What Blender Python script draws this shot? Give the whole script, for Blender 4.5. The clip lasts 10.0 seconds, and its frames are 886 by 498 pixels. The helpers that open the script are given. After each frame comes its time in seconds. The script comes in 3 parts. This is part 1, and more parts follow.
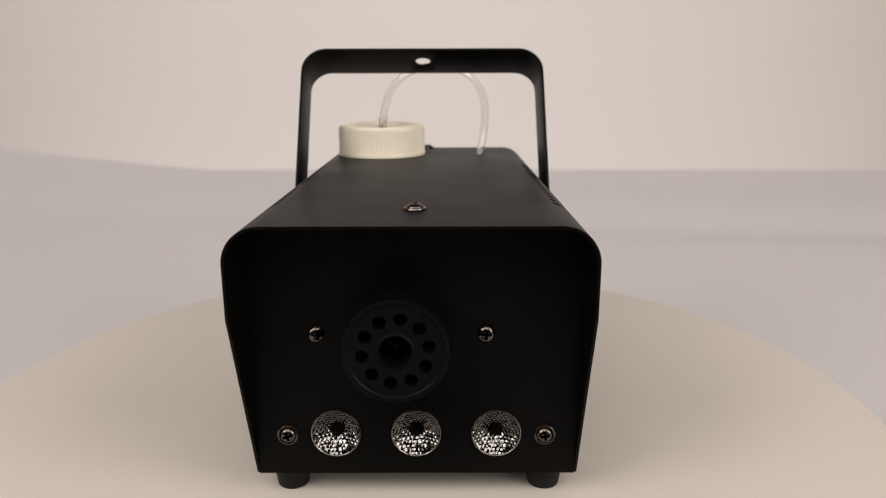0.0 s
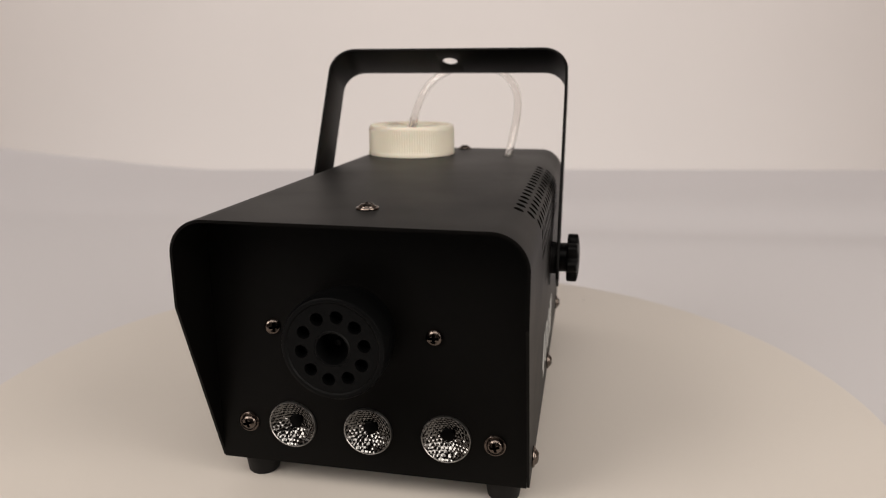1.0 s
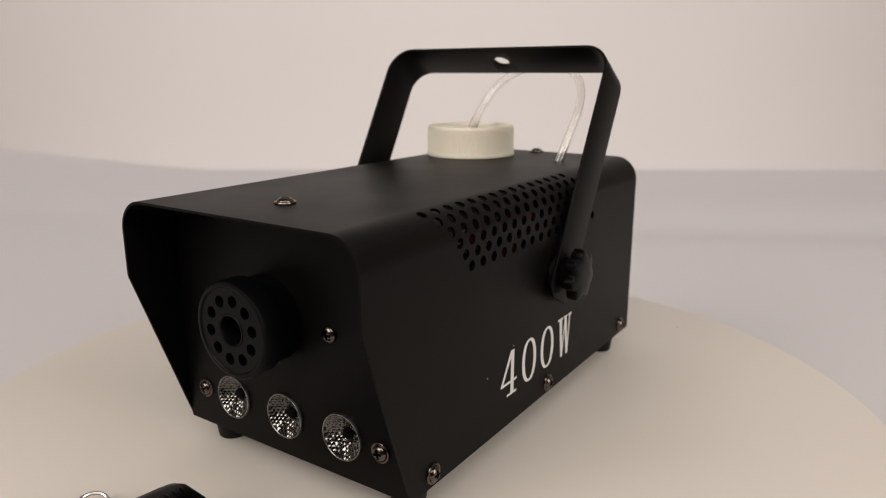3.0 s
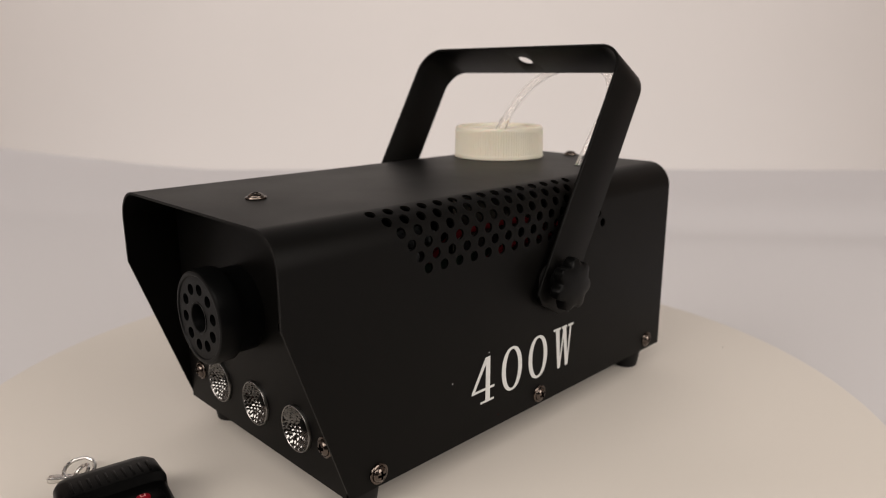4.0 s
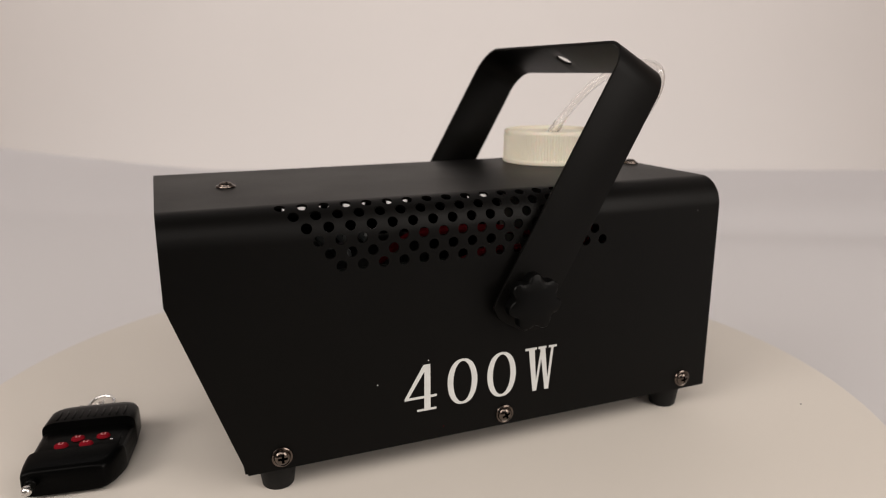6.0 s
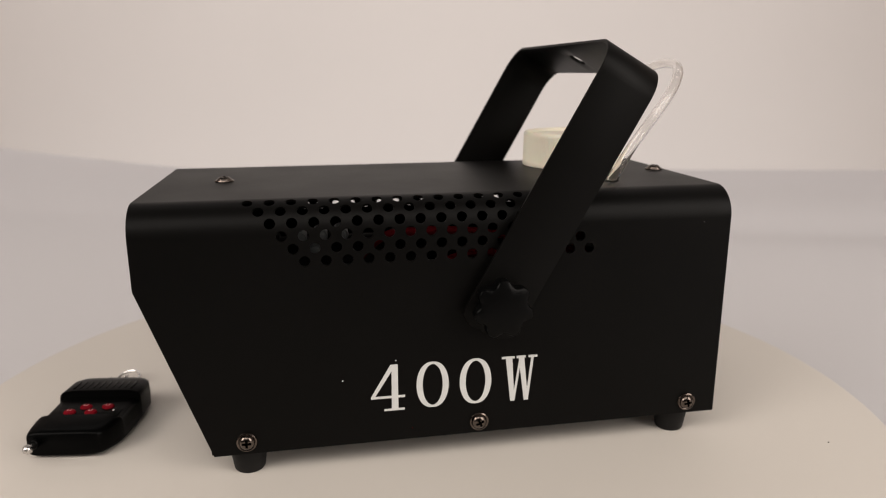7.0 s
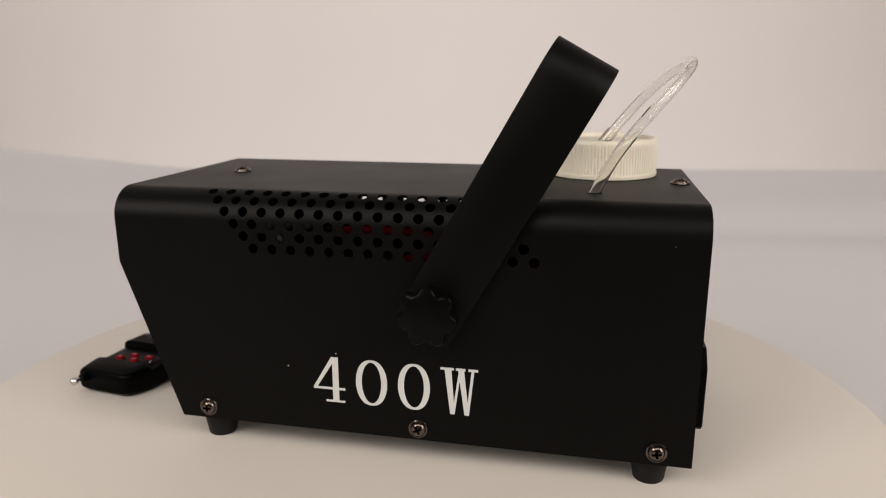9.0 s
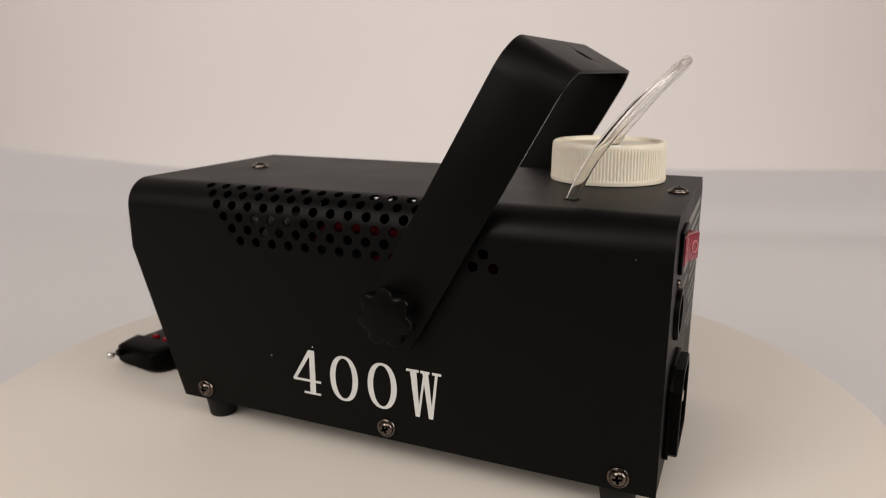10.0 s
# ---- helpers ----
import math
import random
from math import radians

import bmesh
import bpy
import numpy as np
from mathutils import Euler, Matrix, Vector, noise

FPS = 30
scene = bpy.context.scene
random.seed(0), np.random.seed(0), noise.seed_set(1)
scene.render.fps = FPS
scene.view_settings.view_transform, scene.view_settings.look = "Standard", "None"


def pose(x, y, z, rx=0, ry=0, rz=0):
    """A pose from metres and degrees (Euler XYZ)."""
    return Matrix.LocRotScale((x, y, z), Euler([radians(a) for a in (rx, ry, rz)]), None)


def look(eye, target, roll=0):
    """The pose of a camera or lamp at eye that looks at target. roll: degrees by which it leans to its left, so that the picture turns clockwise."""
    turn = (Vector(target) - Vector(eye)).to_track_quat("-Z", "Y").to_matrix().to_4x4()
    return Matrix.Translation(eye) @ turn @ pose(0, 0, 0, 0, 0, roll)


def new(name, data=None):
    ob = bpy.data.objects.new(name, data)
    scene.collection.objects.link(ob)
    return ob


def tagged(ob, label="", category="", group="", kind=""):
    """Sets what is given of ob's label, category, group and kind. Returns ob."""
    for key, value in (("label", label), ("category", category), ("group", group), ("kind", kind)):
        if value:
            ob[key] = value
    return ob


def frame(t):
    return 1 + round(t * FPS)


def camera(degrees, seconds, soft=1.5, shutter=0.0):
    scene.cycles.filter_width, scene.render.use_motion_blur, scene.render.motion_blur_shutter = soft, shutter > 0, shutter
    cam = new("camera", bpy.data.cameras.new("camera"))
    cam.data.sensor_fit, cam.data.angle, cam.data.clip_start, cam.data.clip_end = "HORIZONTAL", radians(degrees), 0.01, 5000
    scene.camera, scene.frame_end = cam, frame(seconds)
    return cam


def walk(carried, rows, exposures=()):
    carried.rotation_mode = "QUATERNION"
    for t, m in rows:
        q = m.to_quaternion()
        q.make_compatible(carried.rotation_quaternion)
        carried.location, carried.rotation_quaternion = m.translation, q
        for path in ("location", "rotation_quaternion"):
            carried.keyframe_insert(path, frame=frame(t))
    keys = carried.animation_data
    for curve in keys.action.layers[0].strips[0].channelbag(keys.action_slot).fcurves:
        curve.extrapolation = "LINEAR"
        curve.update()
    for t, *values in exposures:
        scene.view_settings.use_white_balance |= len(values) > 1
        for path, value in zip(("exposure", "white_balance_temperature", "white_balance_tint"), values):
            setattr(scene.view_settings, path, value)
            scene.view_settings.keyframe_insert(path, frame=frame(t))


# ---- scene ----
# Camera: it stands still before a slowly turning display table. Origin: the table's axis, on its top.
cam = camera(64.28, 10.0, soft=1.1)
EYE = pose(0.01401, -0.32463, 0.15836, 90 - 14.097, 0.142, 0.104)
walk(cam, [(0.0, EYE), (10.0, EYE)])
# a close-up lens: the machine is sharp, the far rim of the table and the backdrop are soft
cam.data.dof.use_dof, cam.data.dof.focus_distance, cam.data.dof.aperture_fstop = True, 0.26, 12.5

TURN_RATE = -11.336  # degrees a second
TIMES = [0.25 * i for i in range(41)]

# ---- light ----
world = bpy.data.worlds.new("studio_air")
scene.world = world
world.use_nodes = True
world.node_tree.nodes["Background"].inputs["Color"].default_value = (1.0, 0.93, 0.88, 1)
world.node_tree.nodes["Background"].inputs["Strength"].default_value = 0.02


def softbox(name, eye, target, size_x, size_y, power, colour):
    data = bpy.data.lights.new(name, "AREA")
    data.shape, data.size, data.size_y, data.energy, data.color = "RECTANGLE", size_x, size_y, power, colour
    ob = new(name, data)
    ob.matrix_world = look(eye, target)
    return ob


softbox("softbox_left", (-1.12, -0.98, 0.95), (0.0, 0.0, 0.03), 0.8, 0.8, 15.0, (1.0, 0.918, 0.845))
softbox("softbox_right", (1.22, -0.90, 0.74), (0.0, 0.0, 0.03), 0.8, 1.2, 17.0, (1.0, 0.918, 0.845))
# unseen weak fill from the front, added to brighten the table before the machine
softbox("softbox_key", (-0.05, -1.10, 1.25), (0.0, 0.0, 0.0), 1.2, 0.7, 8.8, (1.0, 0.918, 0.845))
# unseen fill from above, added to brighten the back wall
softbox("softbox_backdrop", (0.0, 1.0, 2.05), (0.0, 2.4, 0.95), 3.9, 0.5, 34.3, (1.0, 0.94, 0.91))
# second unseen fill, hidden behind the sheet, added to even out the lower wall
softbox("backdrop_floor_light", (0.0, 1.45, -0.60), (0.0, 2.4, 0.25), 3.9, 0.25, 13.0, (1.0, 0.94, 0.91))
scene.view_settings.exposure = 0.0


# ---- materials ----
def material(name, colour, rough=0.5, metal=0.0, vary=0.15, scale=60.0, bump=0.0, bump_scale=400.0, rough_vary=0.1, **extra):
    """A procedural surface: broad stains and fine grain on colour and gloss, fine relief."""
    m = bpy.data.materials.new(name)
    m.use_nodes = True
    nt = m.node_tree
    bsdf = nt.nodes["Principled BSDF"]
    bsdf.inputs["Metallic"].default_value = metal
    for key, value in extra.items():
        bsdf.inputs[key.replace("_", " ")].default_value = value
    geo = nt.nodes.new("ShaderNodeTexCoord")
    broad = nt.nodes.new("ShaderNodeTexNoise")
    broad.inputs["Scale"].default_value, broad.inputs["Detail"].default_value = scale, 5
    fine = nt.nodes.new("ShaderNodeTexNoise")
    fine.inputs["Scale"].default_value, fine.inputs["Detail"].default_value = bump_scale, 3
    for n in (broad, fine):
        nt.links.new(geo.outputs["Object"], n.inputs["Vector"])
    mix = nt.nodes.new("ShaderNodeMix")
    mix.data_type, mix.factor_mode = "RGBA", "UNIFORM"
    a = [c * (1 - vary) for c in colour] + [1]
    b = [min(1.0, c * (1 + vary)) for c in colour] + [1]
    mix.inputs[6].default_value, mix.inputs[7].default_value = a, b
    nt.links.new(broad.outputs["Fac"], mix.inputs[0])
    nt.links.new(mix.outputs[2], bsdf.inputs["Base Color"])
    ramp = nt.nodes.new("ShaderNodeMapRange")
    ramp.inputs["To Min"].default_value = max(0.02, rough - rough_vary)
    ramp.inputs["To Max"].default_value = min(1.0, rough + rough_vary)
    ramp.inputs["From Min"].default_value, ramp.inputs["From Max"].default_value = 0.3, 0.7
    nt.links.new(broad.outputs["Fac"], ramp.inputs["Value"])
    nt.links.new(ramp.outputs["Result"], bsdf.inputs["Roughness"])
    if bump:
        bn = nt.nodes.new("ShaderNodeBump")
        bn.inputs["Strength"].default_value, bn.inputs["Distance"].default_value = bump, 0.0004
        nt.links.new(fine.outputs["Fac"], bn.inputs["Height"])
        nt.links.new(bn.outputs["Normal"], bsdf.inputs["Normal"])
    return m


POWDER = material("black_powder_coat", (0.0020, 0.0018, 0.0016), 0.44, 0, 0.12, 25, 0.07, 1800, 0.03, Specular_IOR_Level=0.098)
INSIDE = material("dark_sheet_metal", (0.006, 0.0055, 0.005), 0.6, 0, 0.2, 40, 0.1, 900, Specular_IOR_Level=0.1)
RUBBER = material("black_rubber", (0.006, 0.0057, 0.0057), 0.6, 0, 0.2, 90, 0.2, 900, Specular_IOR_Level=0.2)
PLASTIC = material("black_plastic", (0.0013, 0.0013, 0.0013), 0.33, 0, 0.15, 60, 0.12, 1500, 0.05, Specular_IOR_Level=0.045)
NOZZLE = material("grey_black_plastic", (0.0022, 0.0023, 0.0024), 0.42, 0, 0.15, 60, 0.12, 1500, 0.05, Specular_IOR_Level=0.095)
CHROME = material("dark_nickel", (0.125, 0.103, 0.09), 0.2, 1.0, 0.15, 300, 0.05, 1500, 0.06)
BRIGHT = material("bright_chrome", (0.66, 0.64, 0.62), 0.27, 1.0, 0.08, 300, 0, 900, 0.05)
CREAM = material("cream_plastic", (0.775, 0.725, 0.605), 0.42, 0, 0.05, 50, 0.06, 900, 0.06, Subsurface_Weight=0.10, Subsurface_Scale=0.003)
WHITE_PAINT = material("white_screen_print", (0.60, 0.605, 0.595), 0.6, 0, 0.06, 200, 0.1, 1500)
TABLE_TOP = material("cream_turntable_top", (0.655, 0.61, 0.558), 0.62, 0, 0.025, 9, 0.06, 500, 0.08)
PAPER = material("white_backdrop_paper", (0.64, 0.622, 0.632), 0.8, 0, 0.02, 4, 0.1, 120, 0.06)
WALL_WHITE = material("white_studio_wall", (0.745, 0.706, 0.682), 0.85, 0, 0.025, 2, 0.1, 90, 0.05)
# warm grey of the unseen side walls, set for their reflection on the cover
WALL_GREY = material("grey_reflecting_wall", (0.42, 0.36, 0.32), 0.8, 0, 0.1, 3, 0.1, 90, 0.05)
WALL_DARK = material("dark_studio_wall", (0.09, 0.085, 0.08), 0.8, 0, 0.15, 3, 0.1, 90, 0.05)
RED_BUTTON = material("red_button_rubber", (0.17, 0.003, 0.009), 0.7, 0, 0.1, 300, 0.05, 900, Specular_IOR_Level=0.08)
RED_LENS = material("red_rocker_plastic", (0.30, 0.006, 0.03), 0.25, 0, 0.08, 200, 0, 900, 0.05, Transmission_Weight=0.35)
RED_WIRE = material("red_wire_sleeve", (0.06, 0.001, 0.003), 0.7, 0, 0.15, 200, Specular_IOR_Level=0.05)
REFLECTOR = material("honeycomb_reflector", (0.15, 0.147, 0.143), 0.07, 1.0, 0.2, 500, 0.0, 1400, 0.03)
GREY_BULB = material("grey_bulb_dome", (0.055, 0.058, 0.058), 0.35, 0, 0.2, 300, Specular_IOR_Level=0.3)
RIM = material("lamp_rim_metal", (0.30, 0.29, 0.28), 0.3, 1.0, 0.15, 300, 0.05, 1500, 0.06)
KNOB = material("knob_plastic", (0.0018, 0.0018, 0.0018), 0.34, 0, 0.15, 60, 0.12, 1500, 0.05, Specular_IOR_Level=0.085)
GREY_INK = material("grey_screen_print", (0.21, 0.21, 0.20), 0.6, 0, 0.15, 300)
CHIP = material("bare_metal_chip", (0.10, 0.095, 0.09), 0.5, 0.3, 0.2, 900)
TANK = material("milky_tank_plastic", (0.6, 0.56, 0.48), 0.5, 0, 0.08, 60)
BOARD = material("green_circuit_board", (0.003, 0.009, 0.005), 0.6, 0, 0.2, 200, Specular_IOR_Level=0.1)
PINK_INK = material("faded_pink_ink", (0.50, 0.20, 0.20), 0.6, 0, 0.1, 300)


def clear(name, colour, rough, ior, relief=0.0, cell=700.0):
    m = bpy.data.materials.new(name)
    m.use_nodes = True
    nt = m.node_tree
    b = nt.nodes["Principled BSDF"]
    b.inputs["Base Color"].default_value = (*colour, 1)
    b.inputs["Roughness"].default_value, b.inputs["IOR"].default_value = rough, ior
    b.inputs["Transmission Weight"].default_value = 1.0
    if relief:
        co = nt.nodes.new("ShaderNodeTexCoord")
        v = nt.nodes.new("ShaderNodeTexVoronoi")
        v.inputs["Scale"].default_value = cell
        nt.links.new(co.outputs["Object"], v.inputs["Vector"])
        bn = nt.nodes.new("ShaderNodeBump")
        bn.inputs["Strength"].default_value, bn.inputs["Distance"].default_value = relief, 0.0006
        nt.links.new(v.outputs["Distance"], bn.inputs["Height"])
        nt.links.new(bn.outputs["Normal"], b.inputs["Normal"])
    return m


TUBE_CLEAR = clear("clear_silicone_tube", (0.99, 0.98, 0.97), 0.02, 1.40)
LENS_CLEAR = clear("clear_pebbled_lens", (0.98, 0.98, 0.98), 0.02, 1.33, 0.12, 1100)


# ---- mesh helpers (millimetres; part() turns them into metres) ----
def part(name, bm, mat, parent, label="", unit=0.001, sharp=32.0, at=None):
    """Links a bmesh as one mesh object under a thing or a part."""
    bmesh.ops.scale(bm, vec=(unit, unit, unit), verts=bm.verts)
    limit = radians(sharp)
    for fc in bm.faces:
        fc.smooth = True
    for e in bm.edges:
        e.smooth = len(e.link_faces) == 2 and e.calc_face_angle(0) < limit
    me = bpy.data.meshes.new(name)
    bm.to_mesh(me)
    bm.free()
    me.materials.append(mat)
    ob = new(name, me)
    if parent is not None:
        ob.parent = parent
    if at is not None:
        ob.matrix_basis = at
    if label:
        tagged(ob, label)
    return ob


def again(ob, parent, at):
    """Another object on the same mesh, with its children."""
    twin = ob.copy()
    scene.collection.objects.link(twin)
    twin.parent, twin.matrix_basis = parent, at
    for child in ob.children:
        c = child.copy()
        scene.collection.objects.link(c)
        c.parent = twin
    return twin


def mm(x, y, z, rx=0, ry=0, rz=0):
    return pose(x / 1000, y / 1000, z / 1000, rx, ry, rz)


def lathe(bm, profile, seg=32, m=Matrix(), closed=False):
    """Turns (radius, height) pairs round z; radius 0 closes to a point."""
    rings = []
    for r, h in profile:
        if r < 1e-6:
            rings.append([bm.verts.new(m @ Vector((0, 0, h)))])
        else:
            rings.append([bm.verts.new(m @ Vector((r * math.cos(2 * math.pi * i / seg), r * math.sin(2 * math.pi * i / seg), h))) for i in range(seg)])
    pairs = list(zip(rings, rings[1:])) + ([(rings[-1], rings[0])] if closed else [])
    for a, b in pairs:
        for i in range(seg):
            j = (i + 1) % seg
            if len(a) == 1 and len(b) == 1:
                continue
            if len(a) == 1:
                bm.faces.new((a[0], b[j], b[i]))
            elif len(b) == 1:
                bm.faces.new((a[i], a[j], b[0]))
            else:
                bm.faces.new((a[i], a[j], b[j], b[i]))
    return bm


def box(bm, lo, hi, bevel=0.0, m=Matrix(), seg=2):
    made = bmesh.ops.create_cube(bm, size=1.0)["verts"]
    for v in made:
        v.co = Vector([(lo[k] + hi[k]) / 2 + v.co[k] * (hi[k] - lo[k]) for k in range(3)])
    if bevel:
        edges = list({e for v in made for e in v.link_edges})
        res = bmesh.ops.bevel(bm, geom=edges, offset=bevel, segments=seg, affect="EDGES", profile=0.5)
        made = list({v for fc in res["faces"] for v in fc.verts} | {v for v in made if v.is_valid})
    for v in made:
        v.co = m @ v.co
    return bm


def prism(bm, outline, lo, hi, place):
    """Extrudes a plane outline (a, b) from lo to hi; place maps (a, b, h) to the space."""
    bottom = [bm.verts.new(place(a, b, lo)) for a, b in outline]
    top = [bm.verts.new(place(a, b, hi)) for a, b in outline]
    n = len(outline)
    bm.faces.new(top)
    bm.faces.new(bottom[::-1])
    for i in range(n):
        bm.faces.new((bottom[i], bottom[(i + 1) % n], top[(i + 1) % n], top[i]))
    return bm


def spline(points, steps=8):
    """A smooth line through the points."""
    pts = [Vector(q) for q in points]
    pts = [2 * pts[0] - pts[1]] + pts + [2 * pts[-1] - pts[-2]]
    out = []
    for i in range(1, len(pts) - 2):
        a, b, c, d = pts[i - 1:i + 3]
        for k in range(steps):
            t = k / steps
            out.append(0.5 * (2 * b + (c - a) * t + (2 * a - 5 * b + 4 * c - d) * t * t + (3 * b - a - 3 * c + d) * t ** 3))
    out.append(pts[-2])
    return out


def smoothed(line, passes=40):
    """The same line with its small kinks evened out; the ends stay."""
    for _ in range(passes):
        line = [line[0]] + [(a + 2 * b + c) / 4 for a, b, c in zip(line, line[1:], line[2:])] + [line[-1]]
    return line


def tube(bm, line, radius, seg=12, inner=0.0, loop=False):
    """A round tube along a line, with a bore where inner is given."""
    n = len(line)
    up, frames = Vector((0.3, 0.2, 0.93)), []
    for i in range(n):
        a = line[(i - 1) % n] if loop or i else line[0]
        b = line[(i + 1) % n] if loop or i < n - 1 else line[-1]
        d = (b - a).normalized()
        side = d.cross(up).normalized()
        up = side.cross(d).normalized()
        frames.append((side, up))
    skins = []
    for r in ([radius, inner] if inner else [radius]):
        rings = [[bm.verts.new(line[i] + r * (math.cos(2 * math.pi * k / seg) * s + math.sin(2 * math.pi * k / seg) * u)) for k in range(seg)] for i, (s, u) in enumerate(frames)]
        for i in range(n if loop else n - 1):
            a, b = rings[i], rings[(i + 1) % n]
            for k in range(seg):
                j = (k + 1) % seg
                bm.faces.new((a[k], a[j], b[j], b[k]) if r == radius else (a[k], b[k], b[j], a[j]))
        skins.append(rings)
    if not loop:
        for end in (0, -1):
            if inner:
                for k in range(seg):
                    j = (k + 1) % seg
                    bm.faces.new((skins[0][end][k], skins[0][end][j], skins[1][end][j], skins[1][end][k]))
            else:
                bm.faces.new(skins[0][end])
    bmesh.ops.recalc_face_normals(bm, faces=bm.faces)
    return bm


def outward(bm):
    bmesh.ops.recalc_face_normals(bm, faces=bm.faces)
    return bm


def thing(name, label, category, group=""):
    return tagged(new(name), label, category, group)


# ---- the studio: floor sheet, backdrop, walls ----
def sheet(name, rows, thickness, mat, label):
    """A bent sheet from rows of points (metres)."""
    bm = bmesh.new()
    skins = [[[bm.verts.new((x, y, z - d)) for x, y, z in row] for row in rows] for d in (0.0, thickness)]
    for grid in skins:
        for a, b in zip(grid, grid[1:]):
            for i in range(len(a) - 1):
                bm.faces.new((a[i], a[i + 1], b[i + 1], b[i]) if grid is skins[0] else (a[i], b[i], b[i + 1], a[i + 1]))
    edge = [[g[0] for g in (skins[0], skins[1])], [g[-1] for g in (skins[0], skins[1])], [[r[0] for r in g] for g in skins], [[r[-1] for r in g] for g in skins]]
    for top, low in edge:
        for i in range(len(top) - 1):
            bm.faces.new((top[i], top[i + 1], low[i + 1], low[i]))
    ob = part(name, bm, mat, None, label, unit=1.0, sharp=40)
    return tagged(ob, kind="structure")


def backdrop_sheet():
    # a white paper sheet lies under the turntable; its far edge curls up on one side
    rows = []
    for k in range(61):
        y = -0.48 + 1.78 * k / 60
        row = []
        for i in range(65):
            x = -1.7 + 3.4 * i / 64
            far = max(0.0, min(1.0, (y - 0.55) / 0.75))
            curl = 0.060 * max(0.0, min(1.0, (-0.52 - x) / 0.55)) ** 1.2 * far
            line = y - 0.74 + 0.10 * x
            side = 0.5 + 0.5 * math.tanh(3.0 * (x - 0.05))
            dip = -(0.005 + 0.009 * side) * math.exp(-(line / 0.085) ** 2) + 0.004 * math.exp(-((line - 0.20) / 0.12) ** 2)
            row.append((x, y, -0.060 + curl + dip - 0.004 * max(0.0, x) * far))
        rows.append(row)
    return sheet("backdrop_sheet", rows, 0.002, PAPER, "white paper sheet with a shallow crease, spread under the turntable")


backdrop_sheet()


def room():
    def slab(name, lo, hi, mat, label):
        bm = box(bmesh.new(), lo, hi)
        tagged(part(name, bm, mat, None, label, unit=1.0), kind="structure")
    # side walls, front wall, floor and ceiling are unseen, added to shape reflections
    slab("floor", (-2.0, -2.0, -0.80), (2.0, 2.4, -0.76), WALL_DARK, "dark studio floor")
    slab("wall_back", (-2.0, 2.4, -0.80), (2.0, 2.5, 2.2), WALL_WHITE, "plain white studio wall")
    slab("wall_front", (-2.0, -2.1, -0.80), (2.0, -2.0, 2.2), WALL_DARK, "unseen dark wall added behind the camera")
    slab("wall_left", (-2.1, -2.1, -0.80), (-2.0, 2.5, 2.2), WALL_GREY, "unseen grey side wall, added to reflect on the cover")
    slab("wall_right", (2.0, -2.1, -0.80), (2.1, 2.5, 2.2), WALL_GREY, "unseen grey side wall, added to reflect on the cover")
    slab("ceiling", (-2.1, -2.1, 2.2), (2.1, 2.5, 2.3), WALL_DARK, "unseen dark ceiling, added to shape reflections")
    slab("table", (-1.7, -0.48, -0.80), (1.7, 1.29, -0.084), WALL_DARK, "dark studio table under the paper sheet")


room()


# ---- the turntable ----
TABLE = 1.8  # height of its top, in millimetres


def build_turntable():
    t = thing("turntable", "round cream display turntable with a rounded rim", "turntable")
    r, top = 218.5, TABLE
    bm = lathe(bmesh.new(), [(0, top), (60, top), (140, top), (r - 3, top), (r - 1.2, top - 0.5), (r - 0.3, top - 1.6), (r, top - 3.2), (r, top - 16), (r - 1, top - 18), (r - 6, top - 18), (0, top - 18)][::-1], 160)
    part("top_plate", bm, TABLE_TOP, t)
    part("base", lathe(bmesh.new(), [(0, -60), (150, -60), (155, -56), (155, -15), (0, -15)], 96), PLASTIC, t, "black turntable base")
    part("speck", lathe(bmesh.new(), [(0, 0), (0.35, 0), (0.3, 0.2), (0, 0.3)], 8, pose(80.2, 168.7, TABLE + 0.02)), PLASTIC, t, "dark speck of dust")
    return t


# ---- screws ----
def screw_mesh(radius, height, cross):
    """A pan head with a sunk cross recess, its underside at z = 0."""
    bm = bmesh.new()
    arm = 0.60 * radius
    corner = math.atan2(cross, arm)
    angles = []
    for q in range(4):
        base = q * math.pi / 2
        angles += [base + a for a in (-0.5 * corner, 0.0, 0.5 * corner, corner, (corner + math.pi / 4) / 2, math.pi / 4, (3 * math.pi / 4 - corner) / 2 , math.pi / 2 - corner)]
    angles = sorted(angles)

    def outline(a, grow=1.0):
        c, s = abs(math.cos(a)), abs(math.sin(a))
        big, small = max(c, s), min(c, s)
        r = arm / big if small / big <= cross / arm else cross / small
        return r * grow

    def dome(r):
        return height * (1 - 0.55 * (r / radius) ** 4)

    def ring(f, h):
        return [bm.verts.new((f(a) * math.cos(a), f(a) * math.sin(a), h(f(a)))) for a in angles]
    loops = [ring(lambda a: outline(a, 0.62), lambda r: -0.15 * height), ring(lambda a: outline(a, 0.96), lambda r: dome(r) - 0.12 * height), ring(outline, dome)]
    for k in (0.3, 0.6, 0.8, 0.93, 1.0):
        loops.append(ring(lambda a, k=k: outline(a) + (radius - outline(a)) * k, dome))
    loops.append(ring(lambda a: radius * 1.02, lambda r: 0.22 * height))
    loops.append(ring(lambda a: radius * 1.02, lambda r: 0.0))
    n = len(angles)
    for a, b in zip(loops, loops[1:]):
        for i in range(n):
            bm.faces.new((a[i], b[i], b[(i + 1) % n], a[(i + 1) % n]))
    bm.faces.new(loops[0])
    return bm


# ---- the fog machine (local millimetres: x to its side, y to its rear, z up from the table) ----
HALF, ROOF, BOTTOM, BEND = 59.6, 112.2, 13.2, 12.4
